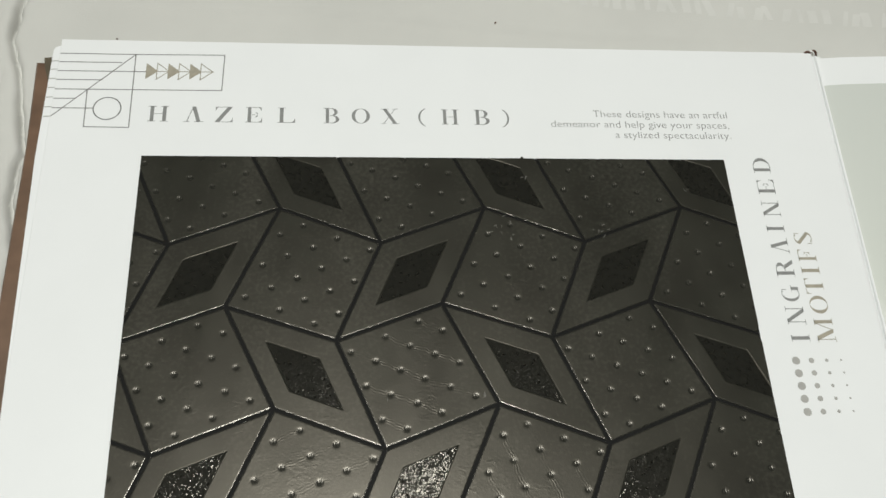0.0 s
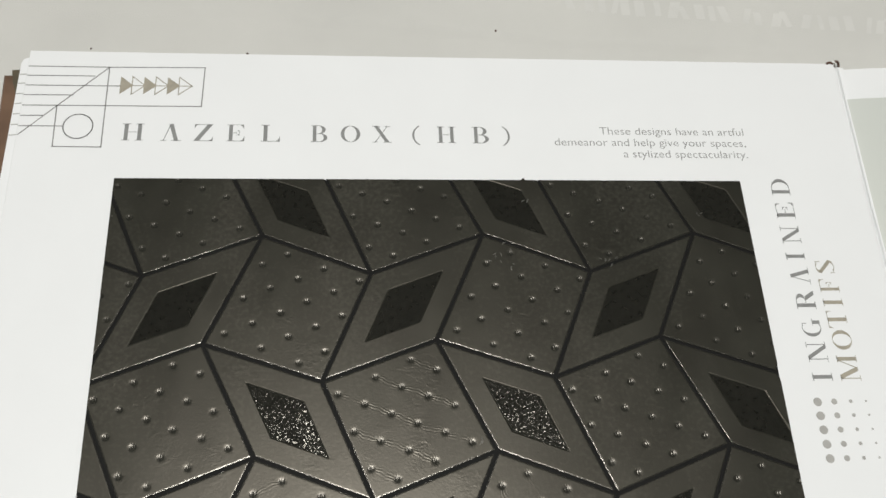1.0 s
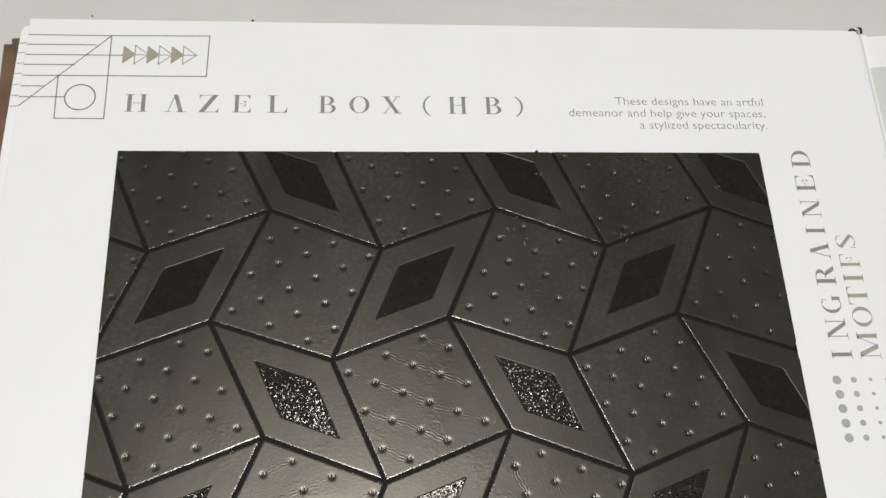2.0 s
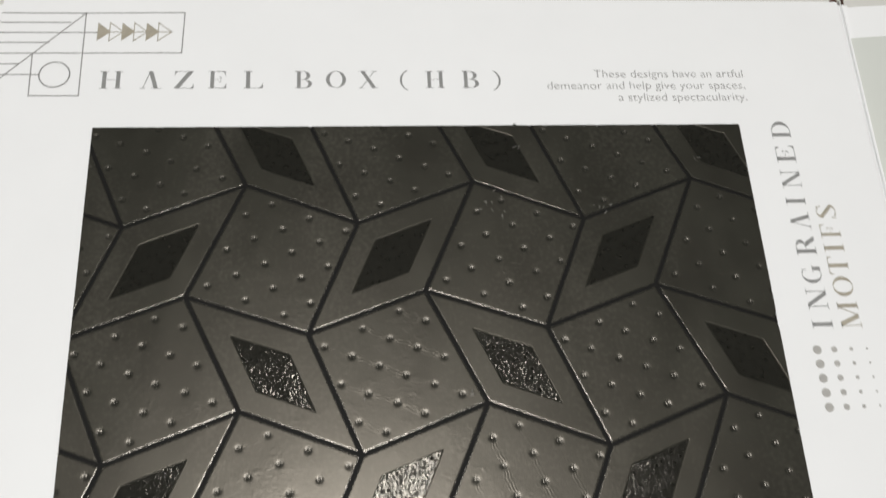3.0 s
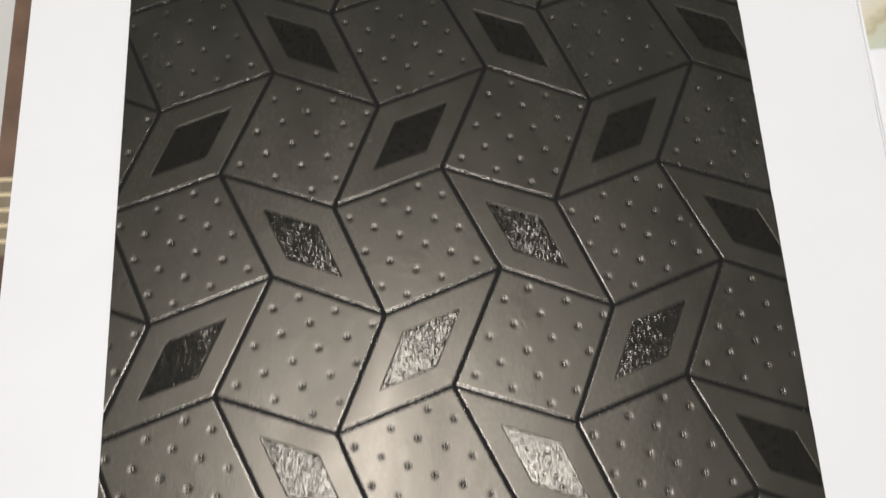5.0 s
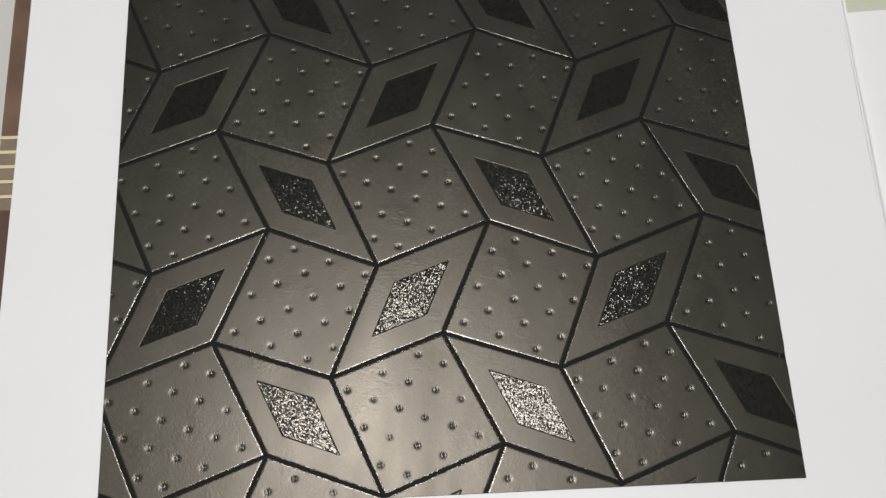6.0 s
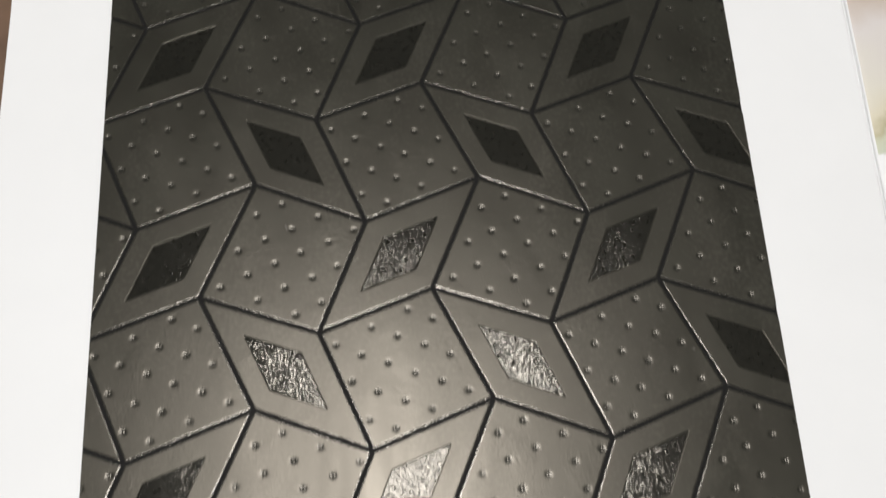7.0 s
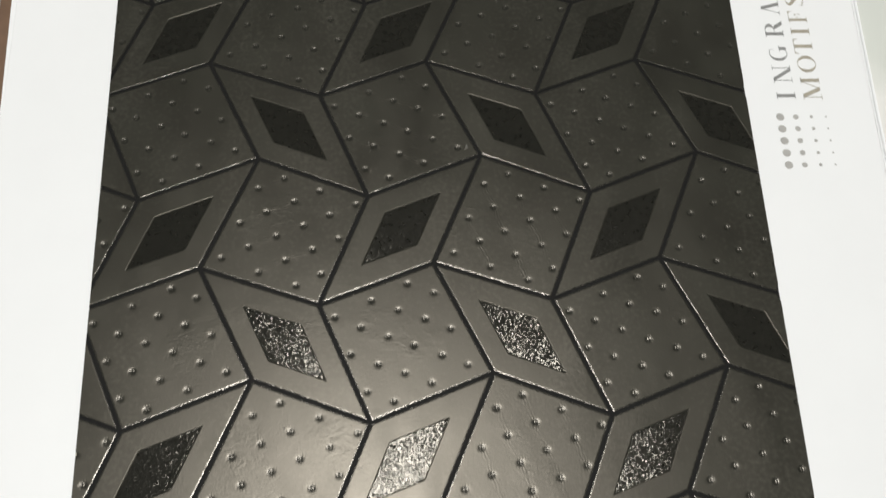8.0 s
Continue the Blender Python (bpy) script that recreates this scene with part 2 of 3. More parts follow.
def bed_sheet():
    xs = [-0.8, -0.6, -0.4, -0.3, -0.2, -0.15] + [-0.11 + 0.0016 * k for k in range(22)] + [-0.0745 + 0.0005 * k for k in range(70)] + [-0.0385 + 0.0016 * k for k in range(245)] + [0.36, 0.4, 0.5, 0.65, 0.8, 0.95, 1.1]
    ys = [-1.2, -1.0, -0.8, -0.65, -0.5, -0.42] + [-0.34 + 0.0018 * k for k in range(265)] + [0.145, 0.17, 0.2, 0.3, 0.45, 0.6, 0.75]
    v = [(x, y, cloth_height(x, y)) for y in ys for x in xs]
    n = len(xs)
    f = [(j * n + i, j * n + i + 1, (j + 1) * n + i + 1, (j + 1) * n + i) for j in range(len(ys) - 1) for i in range(n - 1)]
    return part("bed_sheet", v, f, CLOTH, smooth=True)


sheet = tagged(bed_sheet(), "off-white creased cotton bed sheet under the open catalogue", "bed sheet", kind="structure")
tagged(part("bed", *slab(-0.8, -1.2, -0.6, 1.1, 0.75, CLOTH_Z - 0.009, 0.02), CLOTH), "cloth-covered bed under the sheet", "bed", kind="structure")


def woven_bar(x0, y0, w, h, skew):
    """A satin bar of the unreadable woven border, lying on the sheet."""
    v, f = [], []
    for b in range(6):
        for a in range(4):
            x, y = x0 + w * a / 3 + skew * b / 5, y0 + h * b / 5
            v.append((x, y, cloth_height(x, y) + 0.00006))
    for b in range(5):
        for a in range(3):
            k = b * 4 + a
            f.append((k, k + 1, k + 5, k + 4))
    part("woven_bar", v, f, CLOTH_SATIN, sheet, smooth=True)


rnd = random.Random(5)
x = 0.168
while x < 0.36:
    w = rnd.uniform(0.0018, 0.0042)
    woven_bar(x, 0.0885 - 0.068 * (x - 0.168) + rnd.uniform(-0.0005, 0.0005), w, rnd.uniform(0.0065, 0.0085), rnd.choice((-0.002, 0, 0, 0.0025)))
    x += w + rnd.uniform(0.0018, 0.0045)


def speck(x, y, r):
    v, f = [], []
    z = cloth_height(x, y)
    for q, h in ((1, 0), (0.8, 0.7), (0.3, 1.0)):
        v += [(x + r * q * math.cos(k * 1.047) * (1 + 0.3 * math.sin(k * 2.3)), y + r * q * math.sin(k * 1.047), z + h * r) for k in range(6)]
    for q in range(2):
        f += [(q * 6 + k, q * 6 + (k + 1) % 6, q * 6 + 6 + (k + 1) % 6, q * 6 + 6 + k) for k in range(6)]
    f.append(tuple(range(12, 18)))
    tagged(part("lint_speck", v, f, THREAD_BROWN), "tiny dark speck of lint on the bed sheet", "lint", group="lint specks on the sheet")


speck(0.1376, 0.0765, 0.0005)
speck(0.0405, 0.0645, 0.0005)
speck(-0.018, 0.0655, 0.0004)


# ---- catalogue ----
catalogue = tagged(new("catalogue"), "open brown-covered sample catalogue with thick white pages", "catalogue")
catalogue.location = (0, 0.0004, CLOTH_Z)
bpy.context.view_layer.update()


def cat_part(name, data, mat, parent=catalogue, label="", smooth=False):
    ob = part(name, *data, mat, parent, label, smooth)
    ob.matrix_parent_inverse = Matrix.Translation((0, 0, -CLOTH_Z)) if parent == catalogue else Matrix.Identity(4)
    return ob


PAGE_L, PAGE_R, PAGE_T, PAGE_B = -34.5 * MM, 265.8 * MM, 52.8 * MM, -388 * MM
PAGE_Z = -0.6 * MM
cat_part("cover", prism(mm([(-43, -392), (262, -392), (262, 49.3), (-46.2, 49.3), (-44.8, 10), (-44.4, -190)]), [(0, CLOTH_Z), (0, -11.1 * MM), (0.6 * MM, -10.5 * MM)]), COVER, label="brown hard cover")
cat_part("endpaper", prism(mm([(-38.5, 34), (-33, 34), (-33, 50.6), (-39.0, 50.6), (-43.0, 50.2), (-42.0, 45)]), [(0, -10.48 * MM), (0, -9.0 * MM)]), ENDPAPER, label="grey-brown endpaper board")
LEAN = 0.0165


def leaning(x, y):
    """Where a line along the fold runs: the fold leans a little across the height of the pages. Millimetres."""
    return x + LEAN * y


cat_part("page", prism([(PAGE_L, PAGE_B), (leaning(PAGE_R, PAGE_B), PAGE_B), (leaning(PAGE_R, PAGE_T), PAGE_T), (PAGE_L, PAGE_T)], [(0, -1.9 * MM), (0, PAGE_Z - 0.15 * MM), (0.15 * MM, PAGE_Z)]), PAPER, label="thick white page")
for k, (dx, dy) in enumerate(((-3.0, -2.0), (-2.0, -5.5), (-2.6, -6.5), (-1.6, -5.0), (-2.2, -6.0), (-1.2, -7))):
    z1 = -2.1 * MM - k * 1.35 * MM
    left, top = PAGE_L / MM + dx, PAGE_T / MM + dy
    outline = mm([(-34.0, PAGE_B / MM + 1), (leaning(PAGE_R / MM - 0.5, PAGE_B / MM), PAGE_B / MM + 1), (leaning(PAGE_R / MM - 0.5, top), top), (left + 2.4, top), (left + 0.7, top - 0.8), (left, top - 2.6), (left - 0.3, 0), (-35.2, -95), (-34.1, -150)])
    cat_part("page", prism(outline, [(0, z1 - 1.2 * MM), (0, z1)]), PAPER)
cat_part("cover", slab(266 * MM, -392 * MM, CLOTH_Z, 572 * MM, 49.5 * MM, -10.5 * MM, 0.6 * MM), COVER, label="brown hard cover")
cat_part("spine", slab(262 * MM, -392 * MM, CLOTH_Z, 266 * MM, 49.5 * MM, -11.2 * MM), COVER, label="brown cloth spine")


def swept(profile, y0, y1, thick):
    """A sheet of the given thickness whose cross-section follows (x, z) points."""
    v = [(leaning(x, y) * MM, y * MM, (z - d) * MM) for d in (0, thick) for y in (y0, y1) for x, z in profile]
    n = len(profile)
    f = []
    for i in range(n - 1):
        f += [(i, i + 1, n + i + 1, n + i), (2 * n + i + 1, 2 * n + i, 3 * n + i, 3 * n + i + 1), (i + 1, i, 2 * n + i, 2 * n + i + 1), (n + i, n + i + 1, 3 * n + i + 1, 3 * n + i)]
    f += [(0, n, 3 * n, 2 * n), (2 * n - 1, n - 1, 3 * n - 1, 4 * n - 1)]
    return v, f


def right_height(x):
    """How high the facing page lies: it springs up out of the fold and falls again to its outer edge."""
    u = (x - 268.3) / 292
    return -1.8 + 0.9 * (1 - math.exp(-u * 40)) + 3.4 * math.sin(math.pi * min(1, u * 1.02) ** 0.8)


FACING = [(268.3 + 292 * (k / 40) ** 1.7, right_height(268.3 + 292 * (k / 40) ** 1.7)) for k in range(41)]
cat_part("page", swept(FACING, PAGE_B / MM, 50.6, 0.9), PAPER, label="facing white page with a printed photograph", smooth=False)
photograph = cat_part("photograph", swept([(268.5, right_height(268.5) + 0.03)] + [(x, z + 0.03) for x, z in FACING if 268.9 < x < 545], -166.5, 36.8, 0.02), PHOTO, label="printed photograph of a pale grey-green room")
for k in range(4):
    cat_part("page", swept([(x + 0.2 * k, min(z, z * (0.8 - 0.2 * k)) - 1.3 - 1.4 * k) for x, z in FACING], PAGE_B / MM + 1, 49.6 - 0.5 * k, 0.9), PAPER)


def print_shape(name, x0, x1, low, high, mat, lift):
    """A printed form on the facing page, between two curves."""
    n = 40
    xs = [x0 + (x1 - x0) * k / n for k in range(n + 1)]
    v = [(leaning(x, y) * MM, y * MM, (right_height(x) + lift) * MM) for x in xs for y in (low(x), high(x))]
    cat_part(name, (v, [(2 * k, 2 * k + 2, 2 * k + 3, 2 * k + 1) for k in range(n)]), mat, photograph)


# furniture in the photograph: a pale quilted sofa
print_shape("printed_sofa_edge", 274.2, 330, lambda x: -104 + 10 * math.exp(-(x - 274) / 5), lambda x: -52.6 - 30 * math.exp(-(x - 274.2) / 2.6) + 1.2 * math.sin(x * 1.1), PRINT_GREY, 0.06)
print_shape("printed_sofa", 275.0, 330, lambda x: -103 + 10 * math.exp(-(x - 275) / 5), lambda x: -53.4 - 30 * math.exp(-(x - 275) / 2.6) + 1.2 * math.sin(x * 1.1), PRINT_PALE, 0.09)
# folded paper hinge in the gutter
hinge = [(262 + 0.5 * k, -1.55 - 0.3 * math.sin(math.pi * k / 16) + (0.5 if k in (8, 9) else 0)) for k in range(17)]
cat_part("hinge", swept(hinge, PAGE_B / MM, 51.6, 0.4), PAPER, label="creased white paper hinge")
rag = random.Random(3)


def torn_strip(x0, wide, top, sway, turn):
    """A narrow wavering strip of torn paper that runs down the fold."""
    hv, hf = [], []
    for k in range(140):
        u = k / 139
        y, w = PAGE_B + (51.4 * MM - PAGE_B) * u, rag.uniform(-0.09, 0.09) + sway * (math.sin(31 * u + turn) + 0.6 * math.sin(73 * u + 2 * turn))
        hv += [(leaning((x0 + q * wide + w * (0.5 + 0.5 * q)) * MM, y), y, (z + 0.1 * math.sin(19 * u + turn)) * MM) for q, z in ((0, -1.9), (0.3, top), (0.65, top), (1, -1.9))]
        if k:
            n = 4 * k
            hf += [(n - 4 + q, n - 3 + q, n + 1 + q, n + q) for q in range(3)]
    return hv, hf


cat_part("hinge_strip", torn_strip(265.7, 1.1, -0.95, 0.10, 0.4), PAPER, label="torn white paper edge in the fold")
cat_part("hinge_strip", torn_strip(266.7, 1.7, -0.8, 0.16, 2.1), PAPER, label="torn white paper edge in the fold")


def thread(name, pts, r, mat, label=""):
    c = bpy.data.curves.new(name, "CURVE")
    c.dimensions, c.bevel_depth, c.bevel_resolution = "3D", r * MM, 2
    sp = c.splines.new("POLY")
    sp.points.add(len(pts) - 1)
    for q, p in zip(sp.points, pts):
        q.co = (p[0] * MM, p[1] * MM, p[2] * MM, 1)
    c.materials.append(mat)
    ob = new(name, c)
    ob.parent = catalogue
    ob.matrix_parent_inverse = Matrix.Translation((0, 0, -CLOTH_Z))
    return tagged(ob, label) if label else ob


for k, mat in enumerate((THREAD_BROWN, PAPER_EDGE, THREAD_BROWN)):
    pts = [(263.3 + 1.3 * k + 2.3 * (1 - math.cos(a)) / 1.2, 51.8 + 1.2 * math.sin(a) + 0.3 * k, -3.6 + 3.4 * math.sin(a)) for a in (math.pi * q / 14 for q in range(15))]
    thread("headband_thread", pts, 0.5, mat, "frayed brown and white headband thread" if k == 0 else "")
# pale lines and a darker lower field on the cover's showing border
for k in range(5):
    cat_part("printed_line", slab(-44.6 * MM, (-206.1 - 5.62 * k) * MM, -10.6 * MM, -34 * MM, (-204.9 - 5.62 * k) * MM, -10.2 * MM), GOLD)
    cat_part("cover_band", slab(-44.0 * MM, (-210.4 - 5.62 * k) * MM, -10.6 * MM, -33.5 * MM, (-206.2 - 5.62 * k) * MM, -10.38 * MM), COVER_OLIVE, label="olive-brown stripe on the cover")
cat_part("cover_band", slab(-43.4 * MM, -391.5 * MM, -10.6 * MM, -33 * MM, -233.2 * MM, -10.4 * MM), COVER_DARK, label="dark red-brown lower part of the cover")


# ---- printing on the page ----
def stroke(pts, w, z, closed=False):
    """A flat line of width w through the points."""
    v, f = [], []
    n = len(pts)
    for i in range(n if closed else n - 1):
        a, b = Vector(pts[i]), Vector(pts[(i + 1) % n])
        d = (b - a).normalized() * w / 2
        s = Vector((-d.y, d.x))
        k = len(v)
        v += [(*(a - d + s), z), (*(a - d - s), z), (*(b + d - s), z), (*(b + d + s), z)]
        f.append((k, k + 1, k + 2, k + 3))
    return v, f


INK_Z = PAGE_Z + 0.03 * MM


def ring(cx, cy, r, n=40):
    return [(cx + r * math.cos(2 * math.pi * k / n), cy + r * math.sin(2 * math.pi * k / n)) for k in range(n)]


def line(name, pts, w=0.40, closed=False, mat=None):
    cat_part(name, stroke(mm(pts), w * MM, INK_Z, closed), mat or INK_LINE)


# line ornament in the corner
line("printed_frame", [(-34, 45.9), (-6.1, 45.9), (27.5, 46.3), (27.2, 29.4), (-34, 29.2)])
line("printed_line", [(-6.1, 45.7), (-5.7, 12.2), (-21.9, 12.3), (-22.4, 29.2)])
line("printed_line", [(-6.1, 45.9), (-34, 17)])
for y, x in ((41.9, -11), (37.7, -1.8), (33.6, -17.5), (24.9, -26.5), (20.6, -19.3)):
    line("printed_line", [(-34, y), (x, y + 0.05)])
for y in (43.5, 39.6, 35.2, 31.0, 26.6, 22.2, 17.9):
    cat_part("printed_line", stroke(mm([(-37.2, y - 0.2), (-35.0, y)]), 0.4 * MM, -2.07 * MM), INK_LIGHT)
line("printed_circle", ring(-14.3, 20.6, 5.0), closed=True)
for k in range(6):
    x = -1.7 + k * 4.1
    tri = [(x, 34.3), (x + 4.6, 38.1), (x, 41.9)]
    if k % 2 == 0:
        cat_part("printed_arrow", ([(a * MM, b * MM, INK_Z + 0.01 * MM) for a, b in tri], [(0, 1, 2)]), INK_TAUPE)
    else:
        line("printed_arrow", tri, 0.35, True, INK_TAUPE)
line("printed_line", [(-1.8, 38.0), (23.5, 38.1)], 0.35, mat=INK_TAUPE)


def lettering(name, text, x, y, size, mat, turn=0.0, align="LEFT", stretch=1.0, space=1.0, bold=0.0):
    """Flat printed words set in the built-in typeface."""
    c = bpy.data.curves.new(name, "FONT")
    c.body, c.size, c.align_x, c.space_character, c.offset, c.resolution_u = text, size * MM, align, space, bold * MM, 3
    ob = new(name, c)
    ob.data.materials.append(mat)
    ob.parent = catalogue
    ob.matrix_parent_inverse = Matrix.Translation((0, 0, -CLOTH_Z))
    ob.matrix_basis = pose(x * MM, y * MM, INK_Z, 0, 0, turn) @ Matrix.Diagonal((stretch, 1, 1, 1))
    return ob


lettering("printed_text", "These designs have an artful", 224.8, 19.2, 4.6, INK_LINE, 0, "RIGHT", 1.045, bold=-0.048)
lettering("printed_text", "demeanor and help give your spaces,", 224.7, 14.35, 4.6, INK_LINE, 0, "RIGHT", 1.045, bold=-0.048)
lettering("printed_text", "a stylized spectacularity.", 224.7, 9.5, 4.6, INK_LINE, 0, "RIGHT", 1.045, bold=-0.048)

def bar(x0, y0, x1, y1):
    return [(x0, y0), (x1, y0), (x1, y1), (x0, y1)]


def lean(x0, y0, x1, y1, w):
    """A slanted stroke, w wide along x."""
    return [(x0, y0), (x0 + w, y0), (x1 + w, y1), (x1, y1)]


def wedge(x, y, w, h):
    """A pointed serif that grows from the corner (x, y)."""
    pts = [(x, y), (x + w, y), (x + 0.35 * w, y + 0.3 * h), (x, y + h)]
    return pts if w * h > 0 else pts[::-1]


def bow(cx, cy, rx, ry, a0, a1, t=0.17, thin=0.03):
    """A swelling arc: thick at its flanks and a hairline above and below. Drawn as quads."""
    out, n = [], 14
    for k in range(n):
        q = []
        for u, inner in ((k, 0), (k + 1, 0), (k + 1, 1), (k, 1)):
            a = math.radians(a0 + (a1 - a0) * u / n)
            kx, ky = (rx - t, ry - thin) if inner else (rx, ry)
            q.append((cx + kx * math.cos(a), cy + ky * math.sin(a)))
        out.append(q)
    return out


def stem(x, foot=0.09, w=0.165):
    return [bar(x, 0, x + w, 1), bar(x - foot, 0, x + w + foot, 0.035), bar(x - foot, 0.965, x + w + foot, 1)]


def hair(x, foot=0.11):
    return [bar(x, 0, x + 0.04, 1), bar(x - foot, 0, x + 0.04 + foot, 0.03), bar(x - foot, 0.97, x + 0.04 + foot, 1)]


def glyph(ch):
    """Quads of one high-contrast stencil capital, one unit high."""
    if ch == "H":
        return stem(0.1) + stem(0.66) + [bar(0.29, 0.49, 0.66, 0.52)]
    if ch == "I":
        return stem(0.1)
    if ch == "A":
        return [lean(0.12, 0.0, 0.40, 0.95, 0.04), lean(0.62, 0.0, 0.36, 1.0, 0.19), bar(0, 0, 0.28, 0.03), bar(0.5, 0, 0.95, 0.03)]
    if ch == "Z":
        return [lean(0.02, 0.0, 0.57, 1.0, 0.21), bar(0.02, 0, 0.8, 0.03), bar(0.04, 0.97, 0.78, 1), wedge(0.80, 0, -0.16, 0.30), wedge(0.04, 1, 0.16, -0.28)]
    if ch in "EFL":
        g = stem(0.1)
        if ch in "EL":
            g += [bar(0.29, 0, 0.78, 0.03), wedge(0.79, 0, -0.22, 0.32)]
        if ch in "EF":
            g += [bar(0.29, 0.97, 0.74, 1), wedge(0.75, 1, -0.20, -0.28), bar(0.29, 0.49, 0.46, 0.52), wedge(0.57, 0.36, -0.15, 0.15), wedge(0.57, 0.65, -0.15, -0.15)]
        return g
    if ch == "B":
        return stem(0.1) + bow(0.36, 0.74, 0.34, 0.26, -90, 90) + bow(0.38, 0.26, 0.40, 0.27, -90, 90) + [bar(0.29, 0.97, 0.38, 1), bar(0.29, 0.49, 0.38, 0.52), bar(0.29, 0, 0.4, 0.03)]
    if ch == "D":
        return stem(0.1) + bow(0.36, 0.5, 0.5, 0.5, -90, 90) + [bar(0.29, 0.97, 0.38, 1), bar(0.29, 0, 0.38, 0.03)]
    if ch == "R":
        return stem(0.1) + bow(0.36, 0.74, 0.36, 0.26, -90, 90) + [bar(0.29, 0.97, 0.38, 1), bar(0.29, 0.48, 0.38, 0.51), lean(0.66, 0.0, 0.40, 0.49, 0.2)]
    if ch == "O":
        return bow(0.46, 0.5, 0.46, 0.5, 92, 268) + bow(0.46, 0.5, 0.46, 0.5, -88, 88)
    if ch == "G":
        return bow(0.46, 0.5, 0.46, 0.5, 60, 300) + [bar(0.66, 0.02, 0.84, 0.42), bar(0.56, 0.4, 0.93, 0.43), bar(0.68, 0.72, 0.71, 0.97)]
    if ch == "X":
        return [lean(0.62, 0, 0.08, 1, 0.19), lean(0.10, 0, 0.70, 1, 0.04), bar(0, 0, 0.24, 0.03), bar(0.52, 0, 0.92, 0.03), bar(0, 0.97, 0.38, 1), bar(0.58, 0.97, 0.86, 1)]
    if ch == "N":
        return hair(0.12) + hair(0.76) + [lean(0.62, 0, 0.10, 1, 0.18)]
    if ch == "M":
        return hair(0.12) + stem(0.92, 0.07) + [lean(0.46, 0.05, 0.10, 1, 0.2), lean(0.56, 0.05, 0.94, 1, 0.04)]
    if ch == "T":
        return [bar(0.34, 0, 0.53, 1), bar(0.24, 0, 0.63, 0.03), bar(0, 0.97, 0.87, 1), wedge(0, 1, 0.16, -0.28), wedge(0.87, 1, -0.16, -0.28)]
    if ch == "S":
        return bow(0.35, 0.74, 0.3, 0.26, 40, 190, 0.13) + bow(0.35, 0.26, 0.32, 0.26, -140, 10, 0.13) + [[(0.05, 0.72), (0.5, 0.22), (0.67, 0.28), (0.2, 0.80)], bar(0.58, 0.72, 0.61, 0.98), bar(0.05, 0.02, 0.08, 0.28)]
    return bow(0.5, 0.45, 0.42, 0.66, 115, 245, 0.07) if ch == "(" else bow(0.0, 0.45, 0.42, 0.66, -65, 65, 0.07)


def capital(ch, at, across, height, mat, upward=False):
    """One printed letter, filling the stretch 'across' of its line; 'at' is the line's foot. Upward lines climb the page."""
    quads = glyph(ch)
    xs = [x for q in quads for x, y in q]
    lo, hi = min(xs), max(xs)
    v, f = [], []
    for k, q in enumerate(quads):
        for x, y in q:
            a, b = across[0] + (x - lo) / (hi - lo) * (across[1] - across[0]), y * height
            v.append(((at - b) * MM, a * MM, INK_Z + k % 2 * 0.004 * MM) if upward else (a * MM, (at + b) * MM, INK_Z + k % 2 * 0.004 * MM))
        f.append(tuple(range(4 * k, 4 * k + 4)))
    cat_part("printed_letter", (v, f), mat)


TITLE = (("H", 0.8, 8.2), ("A", 14, 21.2), ("Z", 25.3, 31.9), ("E", 36.7, 42.8), ("L", 48.6, 55.1), ("B", 65.9, 71.7), ("O", 76.4, 83.3), ("X", 87.6, 94.5),
         ("(", 101.8, 104.6), ("H", 110.7, 117.3), ("B", 123.4, 129.3), (")", 134.2, 137))
for ch, a, b in TITLE:
    capital(ch, 15.0, (a, b), 6.9, INK_GREY)
for ch, a, b in (("I", -75.7, -73), ("N", -69.2, -62), ("G", -60.2, -53.8), ("R", -50.2, -43.4), ("A", -41, -34.4), ("I", -31.6, -29), ("N", -25.3, -18.4), ("E", -15.4, -9), ("D", -5.9, 0.8)):
    capital(ch, 237.3, (a, b), 6.7, INK_GREY, True)
for ch, a, b in (("M", -76, -67), ("O", -65, -58), ("T", -57.2, -51), ("I", -49.2, -46.4), ("F", -44, -39.2), ("S", -36.8, -31.8)):
    capital(ch, 247.0, (a, b), 6.8, INK_TAUPE, True)
for i, (x, r) in enumerate(((230.4, 1.45), (236.0, 1.0), (241.6, 0.62), (246.8, 0.38))):
    for j in range(5):
        pts = ring(x, -82.8 - 4.65 * j, r, 20)
        cat_part("printed_dot", ([(a * MM, b * MM, INK_Z) for a, b in pts], [tuple(range(20))]), INK_LIGHT)

# ---- laminate panel ----
PX0, PX1, PY0, PY1 = 0.1 * MM, 219.3 * MM, -335.6 * MM, 0.0
panel = tagged(new("laminate_sample"), "black embossed laminate sample with squares and rhombi glued to the page", "laminate sample")
panel.location = (0, 0, PAGE_Z)
bpy.context.view_layer.update()


def panel_part(name, data, mat, parent=panel, label="", smooth=False):
    ob = part(name, *data, mat, parent, label, smooth)
    ob.matrix_parent_inverse = Matrix.Translation((0, 0, -PAGE_Z))
    return ob


panel_part("backing", slab(PX0, PY0, PAGE_Z + 0.01 * MM, PX1, PY1, -0.5 * MM), GROOVE, label="black backing sheet")

ORIGIN, U, V, ZIG_X, ZIG_Y = (4.71, -29.57), 37.009, -37.394, 8.30, -6.88


